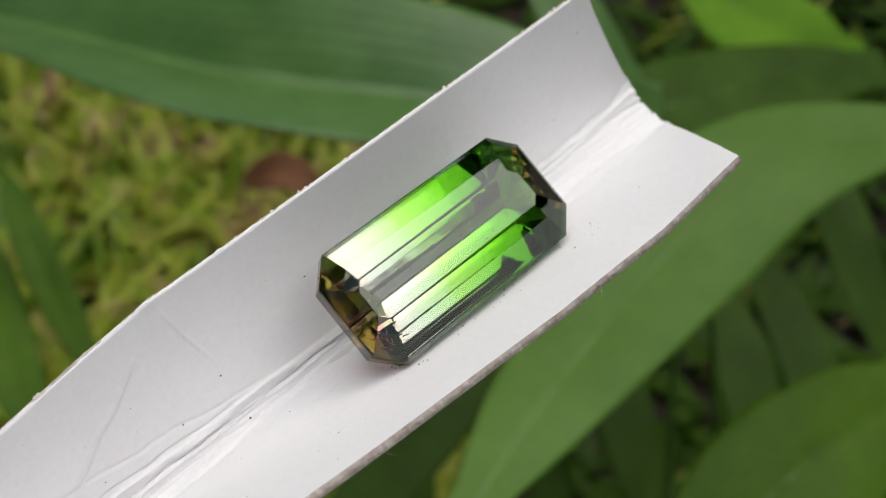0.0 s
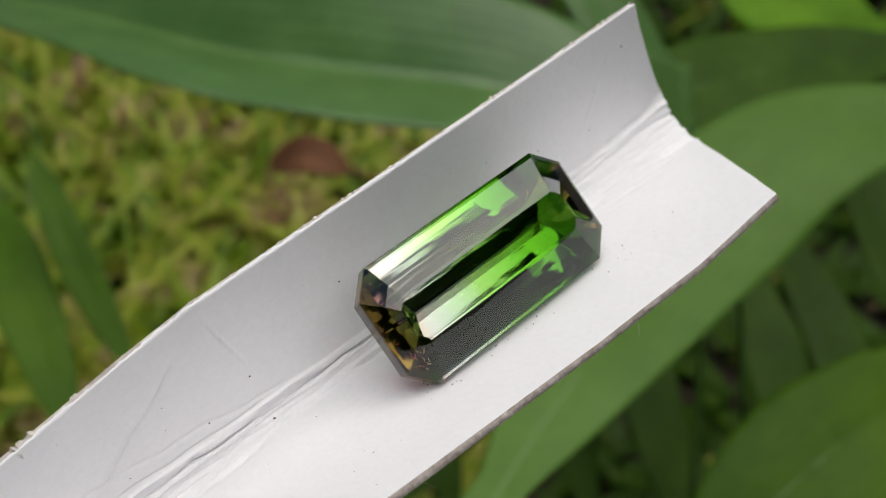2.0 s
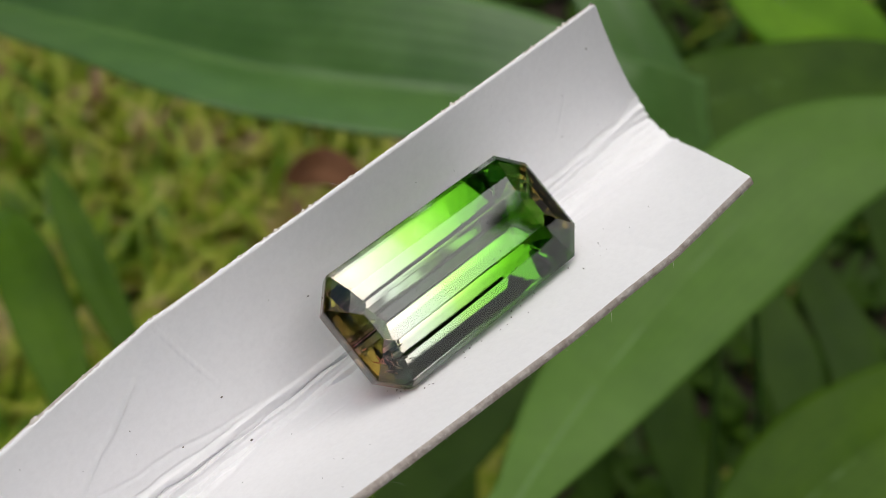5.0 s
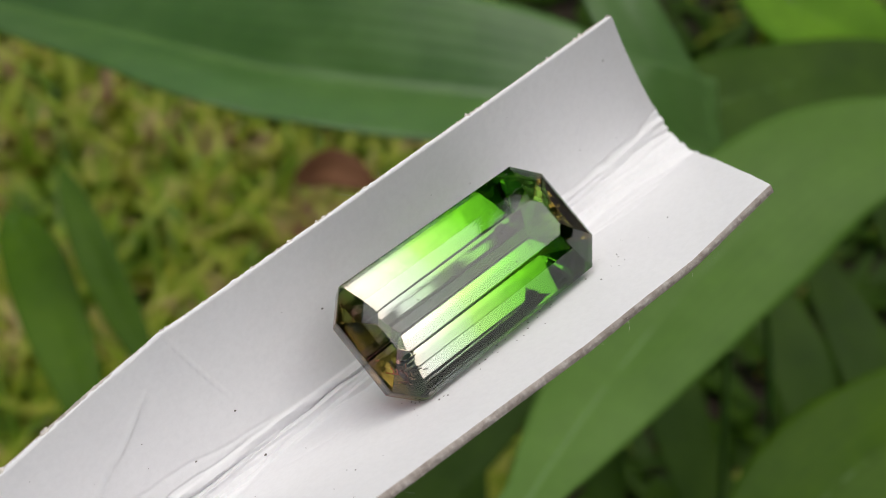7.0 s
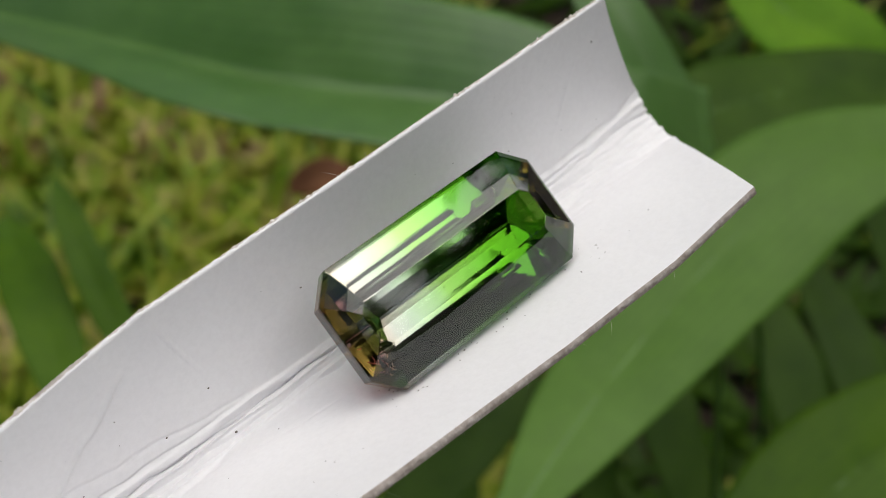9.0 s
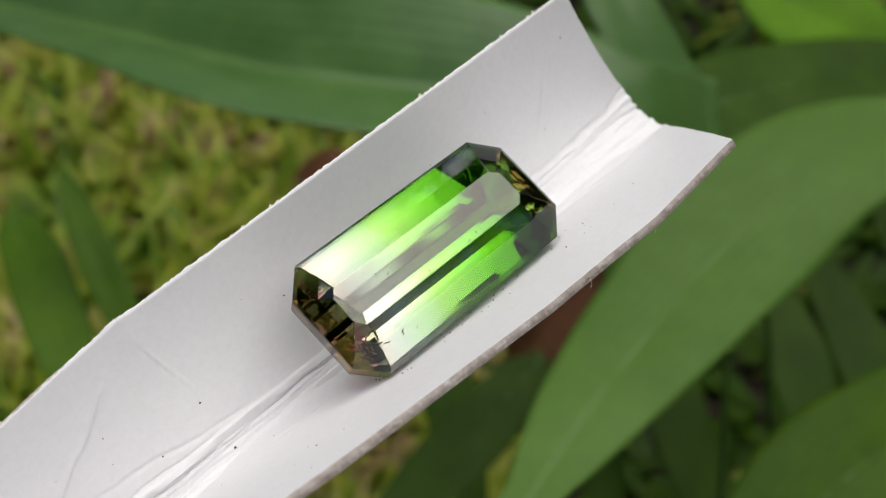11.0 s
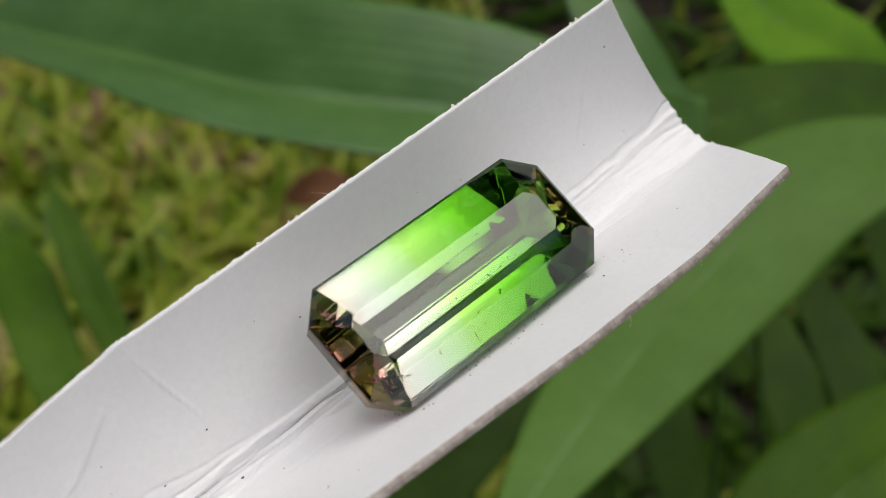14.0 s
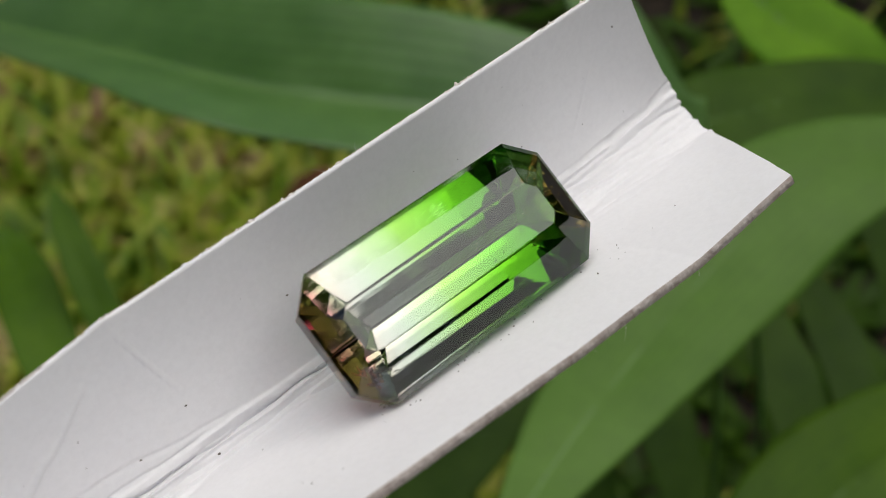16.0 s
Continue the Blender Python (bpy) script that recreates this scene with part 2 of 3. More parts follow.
def unseen_shrubs():
    """Unseen shrub ring added round the bed blocks low sky: twigs' leaves in clumps."""
    rng = random.Random(9)
    co, faces = [], []
    clumps = []
    for _ in range(760):
        a = rng.uniform(0, 6.283)
        r = rng.uniform(0.85, 1.4)
        size = rng.uniform(0.08, 0.15)
        top = 0.29 + r * (1.09 + 0.04 * noise.noise((math.cos(a) * 3, math.sin(a) * 3, 0.5))) - 0.8 * size
        clumps.append((math.cos(a) * r, 0.05 + math.sin(a) * r, 0.05 + (top - 0.05) * rng.uniform(0, 1) ** 0.7, size))
    for cx, cy, cz, size in clumps:
        for _ in range(80):
            d = Vector((rng.gauss(0, 1), rng.gauss(0, 1), rng.gauss(0, 1))).normalized() * size * rng.uniform(0.5, 1.0)
            p = Vector((cx, cy, max(0.02, cz + d.z))) + Vector((d.x, d.y, 0))
            e = Vector((rng.gauss(0, 1), rng.gauss(0, 1), rng.gauss(0, 0.6))).normalized() * rng.uniform(0.02, 0.045)
            f = e.cross(Vector((rng.gauss(0, 1), rng.gauss(0, 1), rng.gauss(0, 1)))).normalized() * e.length * 0.42
            k = len(co)
            co += [p - e, p + f, p + e, p - f]
            faces.append((k, k + 1, k + 2, k + 3))
    ob = sheet("unseen_shrubs", co, faces, DARK_SHADED_LEAF, uv=[(0, 0), (0.5, 0.5), (0, 1), (0.5, 0.2)] * (len(co) // 4), smooth=False)
    return tagged(ob, "unseen dark green leafy shrubs added round the bed to block low sky", "shrub", kind="stuff")


# ---------------------------------------------------------------- leaves
def curve_at(points, u):
    """A smooth line through the points, u from 0 to 1."""
    n = len(points) - 1
    i = min(int(u * n), n - 1)
    s = u * n - i
    p = [Vector(points[max(0, min(n, k))]) for k in (i - 1, i, i + 1, i + 2)]
    return 0.5 * (2 * p[1] + (p[2] - p[0]) * s + (2 * p[0] - 5 * p[1] + 4 * p[2] - p[3]) * s * s
                  + (3 * p[1] - p[0] - 3 * p[2] + p[3]) * s ** 3)


def leaf(name, spine, half, up, fold, mat, label, tip=(0.0, 0.0), swell=0.5, wavy=0.06, seed=0, sides=(1.0, 1.0), rib=True, root=-1):
    """A long blade along the spine. half: widest half width; up: the way its face looks; fold: how far, in degrees,
    each side is raised over the midrib; tip: how blunt its two ends are."""
    n, m = 64, 17
    holder = new(name)
    co, uv, line = [], [], []
    up = Vector(up).normalized()
    length = sum((Vector(a) - Vector(b)).length for a, b in zip(spine, spine[1:]))
    for i in range(n):
        u = i / (n - 1)
        p = curve_at(spine, u)
        ahead = (curve_at(spine, min(1, u + 0.01)) - curve_at(spine, max(0, u - 0.01))).normalized()
        side = ahead.cross(up).normalized()
        face = side.cross(ahead).normalized()
        shape = max(0.0, math.sin(math.pi * min(1, max(0, u)) ** (2 * swell))) ** 0.7
        shape = max(shape, tip[0] * (1 - u), tip[1] * u)
        line.append((p, face))
        for j in range(m):
            v = j / (m - 1) * 2 - 1
            w = half * shape * (sides[0] if v < 0 else sides[1])
            edge = 1 + 0.05 * noise.noise((u * 7 + seed, v, seed * 1.3))
            lift = abs(v) * math.sin(radians(fold)) - 0.12 * v * v
            lift += wavy * abs(v) * math.sin(u * 13 + seed + (2 if v > 0 else 0)) + 0.02 * noise.noise((u * 20, v * 3, seed))
            co.append(p + side * (v * w * edge * math.cos(radians(fold))) + face * (lift * w))
            uv.append(((v + 1) / 2, u * length / (2 * half)))
    faces = grid_faces(n, m)
    blade = sheet("blade", co, faces, mat, holder, uv=uv)
    blade.modifiers.new("thickness", "SOLIDIFY").thickness = 0.0003
    if rib:
        bm = bmesh.new()
        rings = []
        for i in range(0, n, 2):
            p, face = line[i]
            r = half * 0.045 * (1.05 - i / n)
            q = line[min(n - 1, i + 1)][0] - line[max(0, i - 1)][0]
            s = q.cross(face).normalized()
            rings.append([bm.verts.new(p + s * (r * math.cos(k * math.pi / 3)) + face * (r * 0.7 * math.sin(k * math.pi / 3) - 0.0002)) for k in range(6)])
        for a, b in zip(rings, rings[1:]):
            for k in range(6):
                bm.faces.new((a[k], a[(k + 1) % 6], b[(k + 1) % 6], b[k]))
        part("midrib", bm, RIB, holder, smooth=True)
    # stalk down to the soil
    a, b = Vector(spine[root]), Vector(spine[root - 1 if root else 1])
    out = (a - b).normalized()
    foot = Vector((a.x + out.x * 0.05, a.y + out.y * 0.05, -0.02))
    pts = [a - out * 0.001, a + out * 0.014 + Vector((0, 0, -0.004)), (a + foot) / 2 + out * 0.022, foot]
    bm = bmesh.new()
    last = None
    for i in range(21):
        q = curve_at(pts, i / 20)
        r = 0.0006 + 0.0005 * i / 20
        ring = [bm.verts.new(q + Vector((math.cos(k * math.pi / 3), math.sin(k * math.pi / 3), 0.4 * math.cos(k * math.pi / 3))) * r) for k in range(6)]
        if last:
            for k in range(6):
                bm.faces.new((last[k], last[(k + 1) % 6], ring[(k + 1) % 6], ring[k]))
        last = ring
    part("stalk", bm, mat, holder, smooth=True)
    return tagged(holder, label, "leaf", group="leaves behind the card")


def plants():
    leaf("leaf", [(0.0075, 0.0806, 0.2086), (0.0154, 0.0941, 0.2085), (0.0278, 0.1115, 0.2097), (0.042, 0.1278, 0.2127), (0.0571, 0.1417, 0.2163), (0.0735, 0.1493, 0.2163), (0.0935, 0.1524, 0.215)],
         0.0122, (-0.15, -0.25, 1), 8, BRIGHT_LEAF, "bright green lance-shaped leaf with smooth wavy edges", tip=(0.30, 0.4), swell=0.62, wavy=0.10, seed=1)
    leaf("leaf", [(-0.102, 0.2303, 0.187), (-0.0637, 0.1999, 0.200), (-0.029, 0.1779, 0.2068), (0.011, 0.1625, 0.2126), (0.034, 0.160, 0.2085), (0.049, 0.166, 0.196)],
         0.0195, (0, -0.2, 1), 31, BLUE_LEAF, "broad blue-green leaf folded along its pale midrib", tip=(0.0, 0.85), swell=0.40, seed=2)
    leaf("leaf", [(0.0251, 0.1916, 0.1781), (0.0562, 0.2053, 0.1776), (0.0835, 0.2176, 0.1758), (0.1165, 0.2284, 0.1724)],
         0.0125, (0, -0.3, 1), 8, DARK_SHADED_LEAF, "dark green leaf half hidden behind others", tip=(0.3, 0.5), seed=3)
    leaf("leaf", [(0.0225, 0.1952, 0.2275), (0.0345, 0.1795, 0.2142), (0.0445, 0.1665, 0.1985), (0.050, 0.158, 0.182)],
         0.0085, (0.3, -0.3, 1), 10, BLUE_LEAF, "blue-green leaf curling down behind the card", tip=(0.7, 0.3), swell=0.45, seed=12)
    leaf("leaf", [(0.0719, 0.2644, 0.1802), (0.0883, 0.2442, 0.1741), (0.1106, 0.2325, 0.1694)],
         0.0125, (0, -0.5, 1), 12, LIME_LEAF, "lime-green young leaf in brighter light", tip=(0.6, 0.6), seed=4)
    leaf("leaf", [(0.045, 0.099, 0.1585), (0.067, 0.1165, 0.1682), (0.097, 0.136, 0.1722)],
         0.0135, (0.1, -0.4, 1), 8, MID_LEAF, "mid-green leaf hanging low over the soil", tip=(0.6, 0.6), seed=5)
    # dark leaf colour stands in for the shade on this one
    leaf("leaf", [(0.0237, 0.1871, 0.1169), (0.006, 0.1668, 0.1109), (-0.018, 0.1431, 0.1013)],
         0.0085, (0, -0.3, 1), 10, DARK_SHADED_LEAF, "small green leaf, coloured dark for the shade", tip=(0.3, 0.2), seed=6)
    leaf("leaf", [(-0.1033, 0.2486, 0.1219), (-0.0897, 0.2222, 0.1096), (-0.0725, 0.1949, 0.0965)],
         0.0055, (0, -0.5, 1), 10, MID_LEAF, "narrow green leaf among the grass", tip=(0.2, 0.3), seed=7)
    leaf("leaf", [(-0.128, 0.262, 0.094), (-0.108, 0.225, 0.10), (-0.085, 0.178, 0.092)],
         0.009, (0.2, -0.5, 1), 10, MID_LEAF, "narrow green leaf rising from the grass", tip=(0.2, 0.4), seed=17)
    # these seven have the shade under brighter leaves put into their colour
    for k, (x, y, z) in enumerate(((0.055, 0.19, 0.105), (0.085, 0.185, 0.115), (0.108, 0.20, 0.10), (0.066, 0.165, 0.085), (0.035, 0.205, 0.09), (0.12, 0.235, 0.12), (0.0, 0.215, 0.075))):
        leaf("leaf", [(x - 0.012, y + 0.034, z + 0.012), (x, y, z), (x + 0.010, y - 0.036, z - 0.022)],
             0.008, (0.1, -0.6, 1), 9, DARK_SHADED_LEAF, "green leaf under brighter ones, coloured dark for the shade", tip=(0.15, 0.3), seed=20 + k)
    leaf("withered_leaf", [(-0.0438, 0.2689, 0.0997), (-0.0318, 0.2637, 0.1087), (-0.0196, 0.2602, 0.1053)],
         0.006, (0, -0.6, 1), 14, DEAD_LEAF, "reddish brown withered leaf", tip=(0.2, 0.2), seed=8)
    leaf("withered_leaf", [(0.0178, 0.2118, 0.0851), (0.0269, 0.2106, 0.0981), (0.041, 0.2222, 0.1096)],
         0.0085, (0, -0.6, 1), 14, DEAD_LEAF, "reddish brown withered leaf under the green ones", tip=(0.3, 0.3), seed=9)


# ---------------------------------------------------------------- the folded card
def along(x, keys):
    """Values between keys (x, a, b, ...)."""
    xs = [k[0] for k in keys]
    return [float(np.interp(x, xs, [k[i] for k in keys])) for i in range(1, len(keys[0]))]


def section(x):
    """Corners of the card's cross-section at x, in mm: upper rim, upper crease, floor of the fold, lower crease, lower rim."""
    rim = along(x, [(-62, 2.6, -8.2), (-40, 4.6, -5.4), (-27, 6.25, -2.85), (-20, 7.08, -1.64), (-15.7, 7.5, -1.1), (0, 7.75, -0.05), (19.5, 8.05, 1.15)])
    c1 = along(x, [(-62, 0.0, -12.4), (-22, 0.45, -8.7), (-8, 0.3, -7.35), (8, 0.45, -6.9), (19, 1.2, -6.0), (23, 1.66, -5.55)])
    mid = along(x, [(-62, -0.5, -12.6), (-22, -0.4, -8.7), (-8, -0.35, -7.1), (8, -0.4, -6.5), (19, -0.3, -5.8), (23, -0.1, -5.6)])
    c2 = along(x, [(-62, -1.3, -11.2), (-22, -1.3, -7.7), (-8, -1.1, -6.4), (8, -1.4, -5.7), (23, -1.95, -4.3)])
    out = along(x, [(-62, -4.6, 3.0), (-28, -4.9, 5.3), (-12, -6.1, 4.7), (0, -6.85, 4.5), (9, -7.1, 4.9), (16, -6.7, 5.7), (24, -6.5, 6.2)])
    return [rim, c1, mid, c2, out]


CREASES = [  # mm: from (x, across) to (x, across), depth, width; across runs 0 at the upper rim, 1 at the first crease, 3 at the last, 4 at the lower rim
    (23.5, 1.02, 4, 1.02, -0.16, 0.13), (23.5, 1.30, 9, 1.15, 0.20, 0.16), (23.5, 1.62, 6, 1.5, -0.22, 0.12), (23.5, 1.9, 12, 1.8, 0.12, 0.14),
    (23.5, 2.25, 5, 2.1, -0.20, 0.12), (23.5, 2.55, 10, 2.4, 0.15, 0.13), (23.5, 2.9, 7, 2.75, -0.18, 0.11), (19, 1.12, 10, 1.35, -0.12, 0.10),
    (-3, 1.05, -60, 0.86, 0.22, 0.22), (-3, 1.3, -60, 1.25, -0.20, 0.12), (-3, 1.75, -34, 1.75, 0.2, 0.14), (-3, 2.1, -60, 1.9, -0.20, 0.12),
    (-4, 2.6, -36, 2.45, 0.16, 0.15), (-5, 2.7, -60, 2.7, -0.18, 0.12), (-14, 2.9, -40, 3.04, -0.16, 0.12), (-12, 0.98, -24, 0.90, -0.12, 0.09),
    (18, 3.13, 7, 3.03, -0.12, 0.10), (15.5, 3.20, 7.5, 3.09, -0.11, 0.09), (21, 3.08, 12, 3.00, -0.07, 0.12),
    (-15.8, 0.02, -13.2, 0.70, 0.18, 0.11), (-17.3, 0.22, -24.5, 0.80, 0.28, 0.12), (-17.7, 0.25, -24.9, 0.83, -0.12, 0.10), (-11, 0.95, -30, 0.60, -0.10, 0.12),
    (17.5, 0.25, 14.0, 0.85, 0.10, 0.09), (10.5, 0.35, 9.0, 0.9, 0.11, 0.09), (-8, 3.25, -14, 3.12, -0.06, 0.10), (1.5, 3.2, 2.5, 3.6, 0.05, 0.09)]


def card_point(x, q):
    """A place on the card's face: x in mm, q across it from 0 to 4."""
    corners = section(x)
    # rounded corners: a narrow average of the broken line
    y = z = 0.0
    for off in (-0.12, -0.04, 0.04, 0.12):
        k = min(max(q + off * (1 if 0.15 < q < 3.85 else 0), 0), 4)
        i = min(int(k), 3)
        s = k - i
        y += 0.25 * (corners[i][0] * (1 - s) + corners[i + 1][0] * s)
        z += 0.25 * (corners[i][1] * (1 - s) + corners[i + 1][1] * s)
    # the upper rim bends back a little
    if q < 0.045:
        z -= 0.30 * (1 - q / 0.045) ** 2
        y -= 0.05 * (1 - q / 0.045)
    if q < 0.03:
        y += 0.08 * noise.noise((x * 1.6, 3.3, 1)) + 0.06 * noise.noise((x * 5, 1.3, 1))
    # bulge of the panels
    if q < 1:
        z += -0.25 * math.sin(math.pi * q)
    if q > 3:
        y += 0.08 * math.sin(math.pi * (q - 3))
    # the kink in the rim
    if q < 0.4:
        z += 0.22 * math.exp(-((x + 15.7) / 0.9) ** 2) * (1 - q / 0.4)
    return y, z


def folded_card():
    card = new("folded_card")
    nx = 620
    qs = np.r_[np.linspace(0, 0.06, 9)[:-1], np.linspace(0.06, 1, 80)[:-1], np.linspace(1, 3, 56)[:-1], np.linspace(3, 3.35, 40)[:-1], np.linspace(3.35, 4, 40)]
    ends = np.interp(qs, [0, 0.5, 1, 2, 3, 3.6, 4], [19.75, 21.5, 23.2, 23.1, 22.4, 18.8, 16.3])
    jag = np.array([0.22 * noise.noise((q * 5, 0.3, 2)) * math.exp(-((q - 2) / 1.1) ** 2) + 0.02 * noise.noise((q * 22, 1.3, 2)) for q in qs])
    us = np.linspace(0, 1, nx) ** 0.75
    pos = np.zeros((nx, len(qs), 3))
    scale_q = [9.0, 1.4, 1.5, 12.5]
    for i, u in enumerate(us):
        for j, q in enumerate(qs):
            x = -62 + (ends[j] + jag[j] + 62) * u
            y, z = card_point(x, q)
            pos[i, j] = (x, y, z)
    # outward normals of the smooth face
    du = np.gradient(pos, axis=0)
    dv = np.gradient(pos, axis=1)
    nor = np.cross(dv, du)
    nor /= np.linalg.norm(nor, axis=2, keepdims=True) + 1e-9
    nor *= np.sign((nor * np.array([0, 0, 1.0])).sum(2, keepdims=True) + 1e-9)
    # creases, scratches and a gentle unevenness
    met = np.interp(qs, [0, 1, 2, 3, 4], np.cumsum([0] + scale_q))
    X = pos[:, :, 0]
    rise = np.zeros(X.shape)
    for x0, q0, x1, q1, depth, width in CREASES:
        s = np.clip((X - x0) / (x1 - x0), 0, 1)
        wob = 0.36 * np.array([noise.noise((x * 0.35, q0 * 9, 4.2)) + 0.3 * noise.noise((x * 0.9, q0 * 5, 1.2)) for x in X[:, 100]])[:, None]
        centre = np.interp(q0 + (q1 - q0) * s, [0, 1, 2, 3, 4], np.cumsum([0] + scale_q)) + wob
        inside = ((X - x0) * (X - x1) <= 0) * np.minimum(1, np.minimum(np.abs(X - x0), np.abs(X - x1)) / 1.5 + (0.8 if abs(x0) > 22 else 0))
        rise += depth * inside * np.exp(-((met[None, :] - centre) / width) ** 2)
    for i in range(0, nx):
        for j in range(0, len(qs)):
            x = X[i, j]
            band = math.exp(-((qs[j] - 2) / 0.9) ** 2)
            rise[i, j] += 0.05 * noise.noise((x * 0.22, met[j] * 0.3, 8)) + 0.008 * noise.noise((x * 1.7, met[j] * 1.7, 3)) + 0.045 * band * noise.noise((x * 0.4, met[j] * 1.2, 5))
    face = (pos + nor * rise[:, :, None]) * MM
    thick = 0.5 * MM
    under = face - nor * thick
    n, m = nx, len(qs)
    faces = grid_faces(n, m)
    sheet("front", face.reshape(-1, 3), faces, CARD, card, "smooth white coated face with a crumpled fold")
    sheet("reverse", under.reshape(-1, 3), [f[::-1] for f in faces], FIBRE, card)
    # cut edges, slightly frayed
    def strip(name, ids, mat=EDGE, label="frayed grey-brown cut edge"):
        rng = random.Random(len(ids))
        co, fs = [], []
        for i, j in ids:
            for k in range(5):
                s = k / 4
                away = 0.07 * MM * math.sin(math.pi * s) + 0.05 * MM * rng.uniform(-1, 1) * (0 < k < 4)
                way = edge_way[(i, j)]
                co.append(face[i, j] * (1 - s) + under[i, j] * s + way * away)
        for a in range(len(ids) - 1):
            for k in range(4):
                fs.append((a * 5 + k, a * 5 + k + 1, a * 5 + 6 + k, a * 5 + 5 + k))
        return sheet(name, co, fs, mat, card, label)
    edge_way = {}
    for i in range(n):
        for j, a in ((0, 1), (m - 1, m - 2)):
            w = face[i, j] - face[i, a]
            edge_way[(i, j)] = w / (np.linalg.norm(w) + 1e-12)
    for j in range(1, m - 1):
        edge_way[(n - 1, j)] = np.array([1.0, 0, 0])
    strip("cut_edge", [(i, 0) for i in range(n)], RIM, "rough off-white cut edge")
    strip("cut_edge", [(i, m - 1) for i in range(n)])
    strip("cut_edge", [(n - 1, j) for j in range(m)])
    # loose fibres along the cut edges
    rng = random.Random(11)
    bm = bmesh.new()
    for _ in range(130):
        lower = rng.random() < 0.62
        i = rng.randrange(170, n)
        j = m - 1 if lower else 0
        p = Vector((face[i, j] + under[i, j]) / 2)
        way = Vector(edge_way[(i, j)])
        side = Vector((rng.uniform(-1, 1), rng.uniform(-0.6, 0.6), rng.uniform(-0.6, 0.6)))
        long, r = rng.uniform(0.15, 0.5) * MM, 0.016 * MM
        if rng.random() < 0.08:
            long *= 2
        last = None
        for k in range(5):
            s = k / 4
            q = p + (way * s + side * (0.8 * s * s)) * long
            ring = [bm.verts.new(q + Vector((0, math.cos(a), math.sin(a))) * r * (1.1 - s)) for a in (0, 2.1, 4.2)]
            if last:
                for a in range(3):
                    bm.faces.new((last[a], last[(a + 1) % 3], ring[(a + 1) % 3], ring[a]))
            last = ring
    tagged(part("fibres", bm, FIBRE, card), "pale loose paper fibres", kind="stuff")
    # dark dust lying on the card
    bm = bmesh.new()
    def dust(i, j, r):
        q = Vector(face[i, j]) + Vector(nor[i, j]) * 0.02 * MM
        made = bmesh.ops.create_icosphere(bm, subdivisions=1, radius=r * MM)["verts"]
        stretch = rng.uniform(0.7, 1.6)
        for v in made:
            v.co = q + Vector((v.co.x * stretch, v.co.y, v.co.z * 0.8)) * rng.uniform(0.75, 1.2)
    def spot(x, q, r):
        j = int(np.argmin(np.abs(qs - q)))
        dust(int(np.argmin(np.abs(face[:, j, 0] - x * MM))), j, r)
    for x, q, r in ((18.6, 0.27, 0.06), (-13.5, 0.72, 0.06), (-16.7, 0.85, 0.06), (6.2, 3.62, 0.06), (-13.2, 2.1, 0.08), (9, 3.5, 0.05),
                    (-2.5, 3.55, 0.05), (-6.5, 0.5, 0.05), (10.4, 0.6, 0.05), (-5.2, 2.4, 0.08), (13, 3.55, 0.04), (-19, 0.5, 0.04)):
        spot(x, q, r)
    for _ in range(46):
        spot(rng.uniform(-8, 9), rng.uniform(3.38, 3.62), rng.uniform(0.022, 0.045))
    for _ in range(34):
        spot(rng.uniform(-26, 20), rng.choice((rng.uniform(0.1, 0.9), rng.uniform(3.0, 3.9))), rng.uniform(0.018, 0.035))
    tagged(part("dust", bm, SPECK, card), "dark dust specks", kind="stuff")
    return tagged(card, "strip of white coated card folded lengthwise into a trough", "card")


# ---------------------------------------------------------------- the stone
def octagon(length, width, cut, z, tail=None):
    """Half length, half width and corner cut in mm, all round from the green end; tail: the half length at the clear end, where it differs."""
    a, b, c = length, width, tail or length
    return [Vector(p) * MM for p in ((a, -(b - cut), z), (a, b - cut, z), (a - cut, b, z), (-(c - cut), b, z),
                                     (-c, b - cut, z), (-c, -(b - cut), z), (-(c - cut), -b, z), (a - cut, -b, z))]


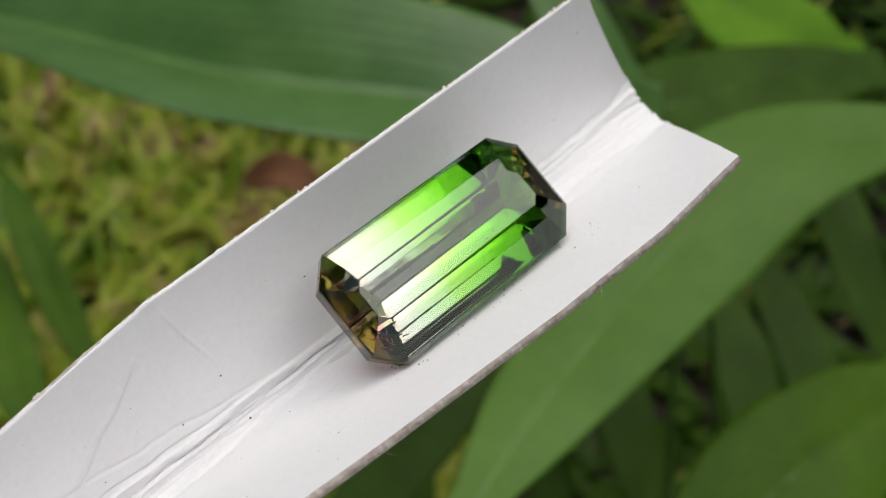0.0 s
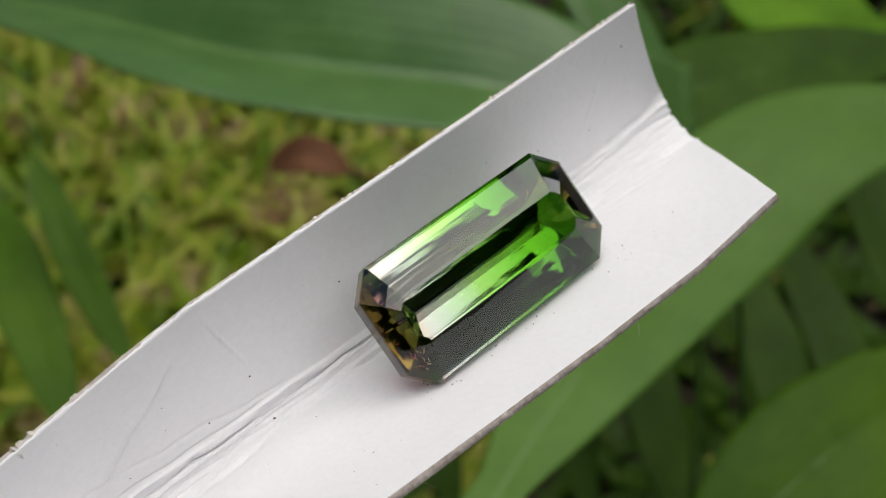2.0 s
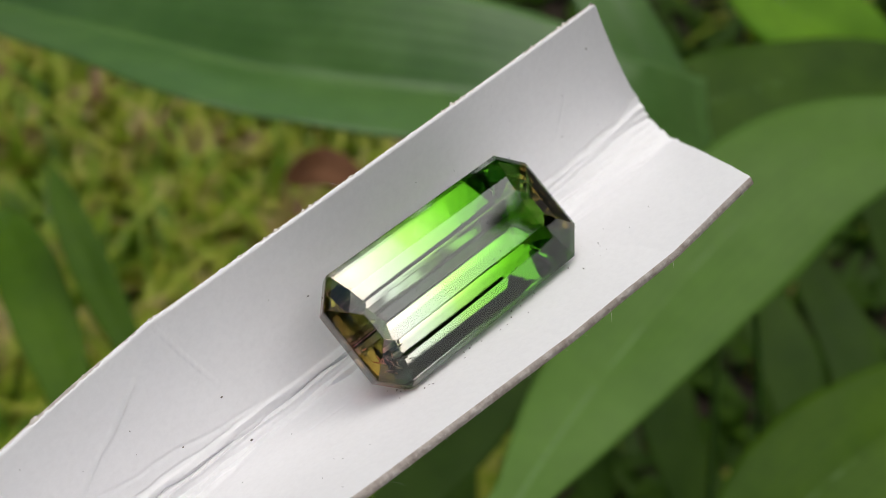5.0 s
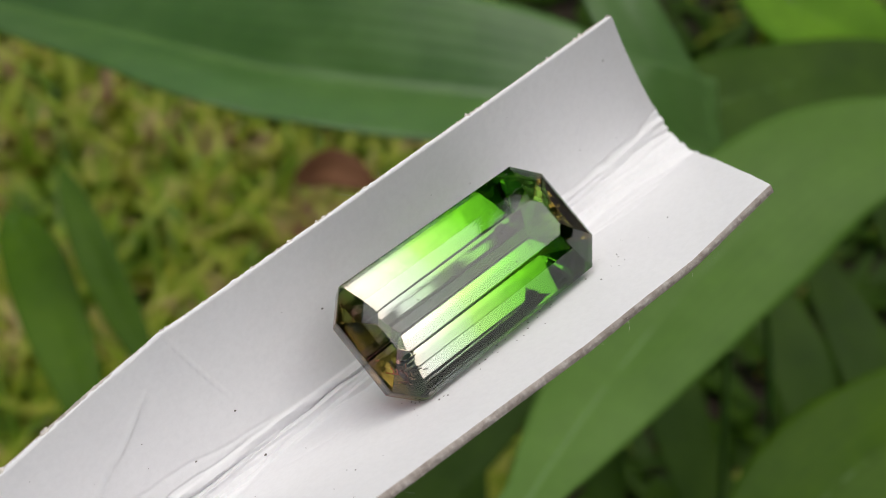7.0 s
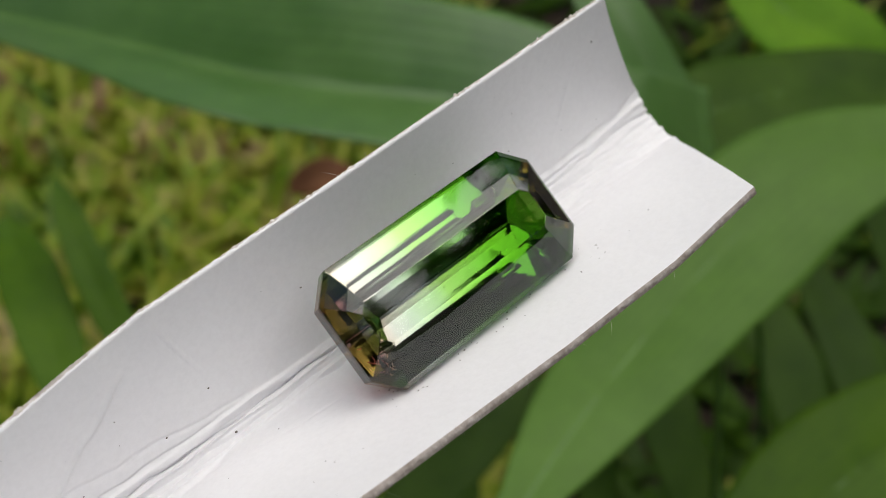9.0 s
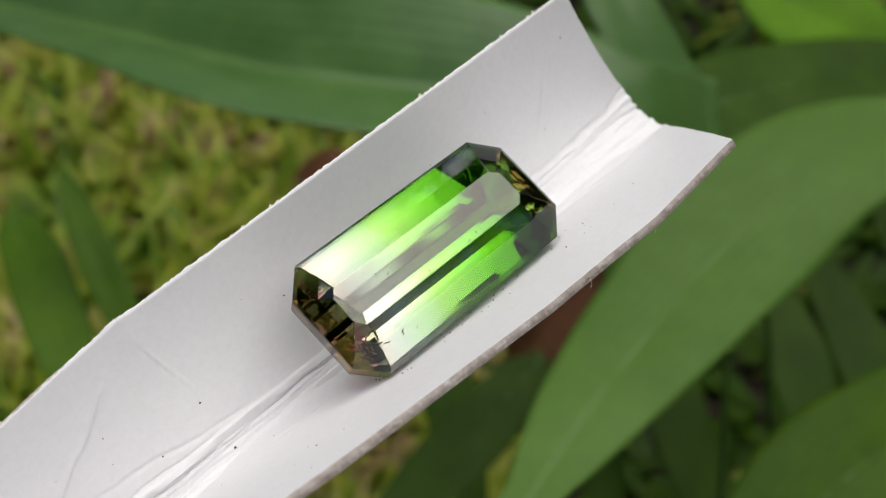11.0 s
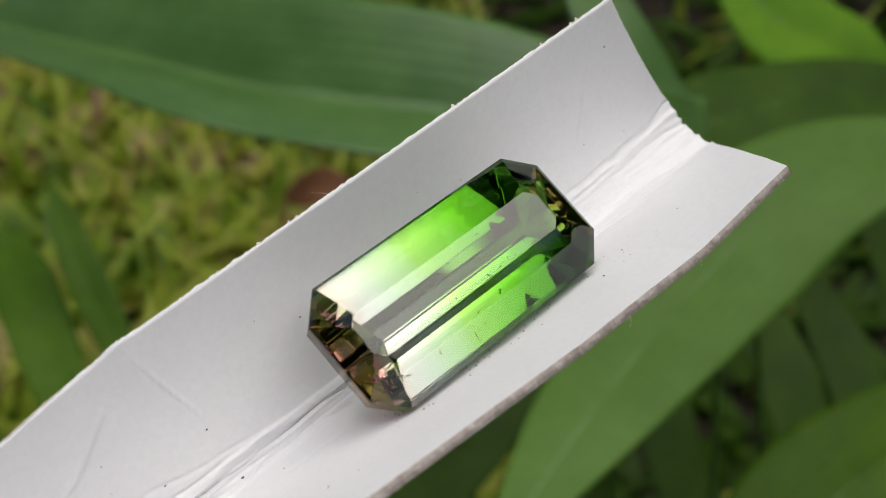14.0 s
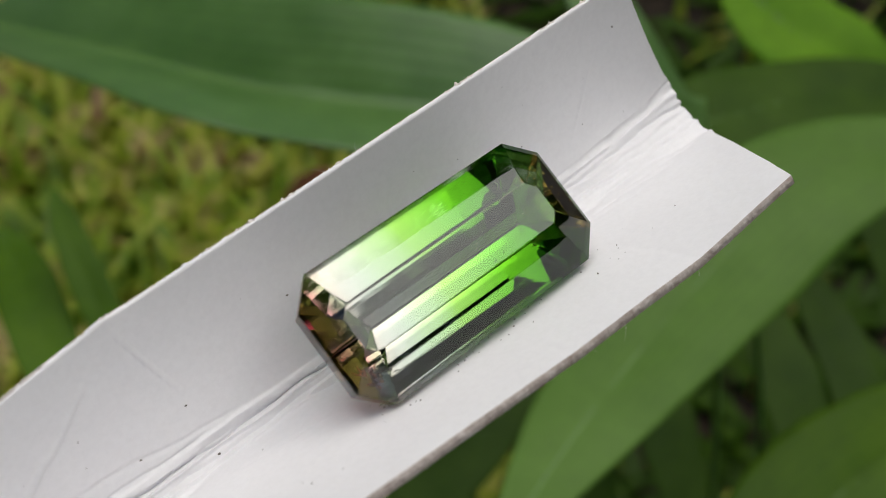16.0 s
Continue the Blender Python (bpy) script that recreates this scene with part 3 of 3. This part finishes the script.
def stone():
    holder = new("gemstone")
    # half length, half width and height of the steps of the crown, the girdle and the pavilion
    crown = [(5.9, 1.30, 1.62, 7.15), (6.75, 2.33, 1.11, 7.55), (7.95, 3.56, 0.34, 8.08), (8.25, 3.85, 0.10, 8.25)]
    pavilion = [(8.25, 3.85, -0.10, 8.25), (8.18, 3.75, -1.02, 8.14), (7.90, 3.24, -1.71, 7.74), (7.66, 2.85, -2.103, 7.36), (7.48, 2.53, -2.395, 7.10),
                (7.21, 2.10, -2.785, 6.70), (6.97, 1.71, -3.129, 6.34), (6.63, 1.20, -3.577, 5.87), (6.27, 0.66, -4.043, 5.39), (6.17, 0.55, -4.137, 5.27)]
    levels = [octagon(a, b, 0.385 * b, z, c) for a, b, z, c in crown + pavilion]
    bm = bmesh.new()
    rings = [[bm.verts.new(p) for p in level] for level in levels]
    bm.faces.new(rings[0])
    for a, b in zip(rings, rings[1:]):
        for k in range(8):
            bm.faces.new((a[k], b[k], b[(k + 1) % 8], a[(k + 1) % 8]))
    keel = [bm.verts.new(Vector((5.72, 0, -4.508)) * MM), bm.verts.new(Vector((-4.75, 0, -4.508)) * MM)]
    low = rings[-1]
    for k, ends in ((0, (0,)), (1, (0,)), (2, (0, 1)), (3, (1,)), (4, (1,)), (5, (1,)), (6, (1, 0)), (7, (0,))):
        bm.faces.new([low[k]] + [low[(k + 1) % 8]][::-1] + [keel[e] for e in reversed(ends)] if len(ends) == 1 else
                     [low[k], low[(k + 1) % 8], keel[ends[1]], keel[ends[0]]])
    bmesh.ops.recalc_face_normals(bm, faces=bm.faces[:])
    # polished facet edges, very slightly rounded
    bmesh.ops.bevel(bm, geom=bm.edges[:], offset=0.02 * MM, segments=1, affect="EDGES")
    part("cut_stone", bm, STONE, holder, "clear step-cut crystal, green fading to colourless and smoky brown")
    # fine cracks and specks inside
    rng = random.Random(3)
    flaws = [(-6.4, -2.1, 0.7, 0.75, FLAW), (-5.9, -2.5, 0.5, 0.5, FLAW), (-7.0, -2.2, 0.25, 0.8, FLAW), (-7.3, -1.7, 0.1, 0.5, CHIP), (-7.1, -2.4, 0.0, 0.6, CHIP),
             (-7.5, -0.6, 0.2, 0.35, CHIP), (-6.9, -2.0, 0.35, 0.5, CHIP), (-1.5, 0.4, 1.45, 0.35, FLAW), (-3.6, 0.2, 1.45, 0.3, FLAW), (-4.2, 0.5, 1.4, 0.22, FLAW),
             (4.4, 2.2, 0.9, 0.55, CHIP), (5.1, -1.2, 0.6, 0.3, FLAW)]
    for _ in range(9):
        flaws.append((rng.uniform(-5, 5.5), rng.uniform(-1.2, 1.2), rng.uniform(1.1, 1.5), rng.uniform(0.1, 0.22), FLAW))
    # a tangle of small breaks at the worn clear corner, fine specks under the table
    for k in range(16):
        flaws.append((rng.uniform(-7.5, -6.5), rng.uniform(-2.6, -1.5), rng.uniform(0.0, 0.55), rng.uniform(0.25, 0.6), FLAW if k % 2 else CHIP))
    for k in range(16):
        flaws.append((rng.uniform(-6, 5), rng.uniform(-1.1, 1.1), rng.uniform(1.3, 1.55), rng.uniform(0.05, 0.12), CHIP))
    for cx, cy, cz, size, mat in flaws:
        bm = bmesh.new()
        last = None
        a = rng.uniform(0, 6.28)
        p = Vector((cx, cy, cz)) * MM
        for k in range(7):
            s = k / 6
            r = (0.025 + 0.025 * size) * MM * math.sin(math.pi * (0.1 + 0.8 * s))
            ring = [bm.verts.new(p + Vector((math.cos(b) * r, math.sin(b) * r, 0.5 * r * math.sin(b * 2)))) for b in (0, 1.6, 3.1, 4.7)]
            if last:
                for b in range(4):
                    bm.faces.new((last[b], last[(b + 1) % 4], ring[(b + 1) % 4], ring[b]))
            last = ring
            a += rng.uniform(-0.9, 0.9)
            p = p + Vector((math.cos(a), math.sin(a), rng.uniform(-0.5, 0.3))) * (size * MM / 6)
        part("inclusion", bm, mat, holder, "thin dark crack inside the crystal" if mat == FLAW else "pale chip inside the crystal")
    return tagged(holder, "bicolour green and clear emerald-cut tourmaline on the card", "gemstone")


ground()
grass()
ground_cover()
unseen_shrubs()
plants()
folded = folded_card()
gem = stone()


def motions():
    rows = [(t, pose(x * MM, y * MM, z * MM, a, b, c)) for t, x, y, z, a, b, c in CARD_ROWS]
    walk(folded, rows)
    walk(gem, rows)


motions()
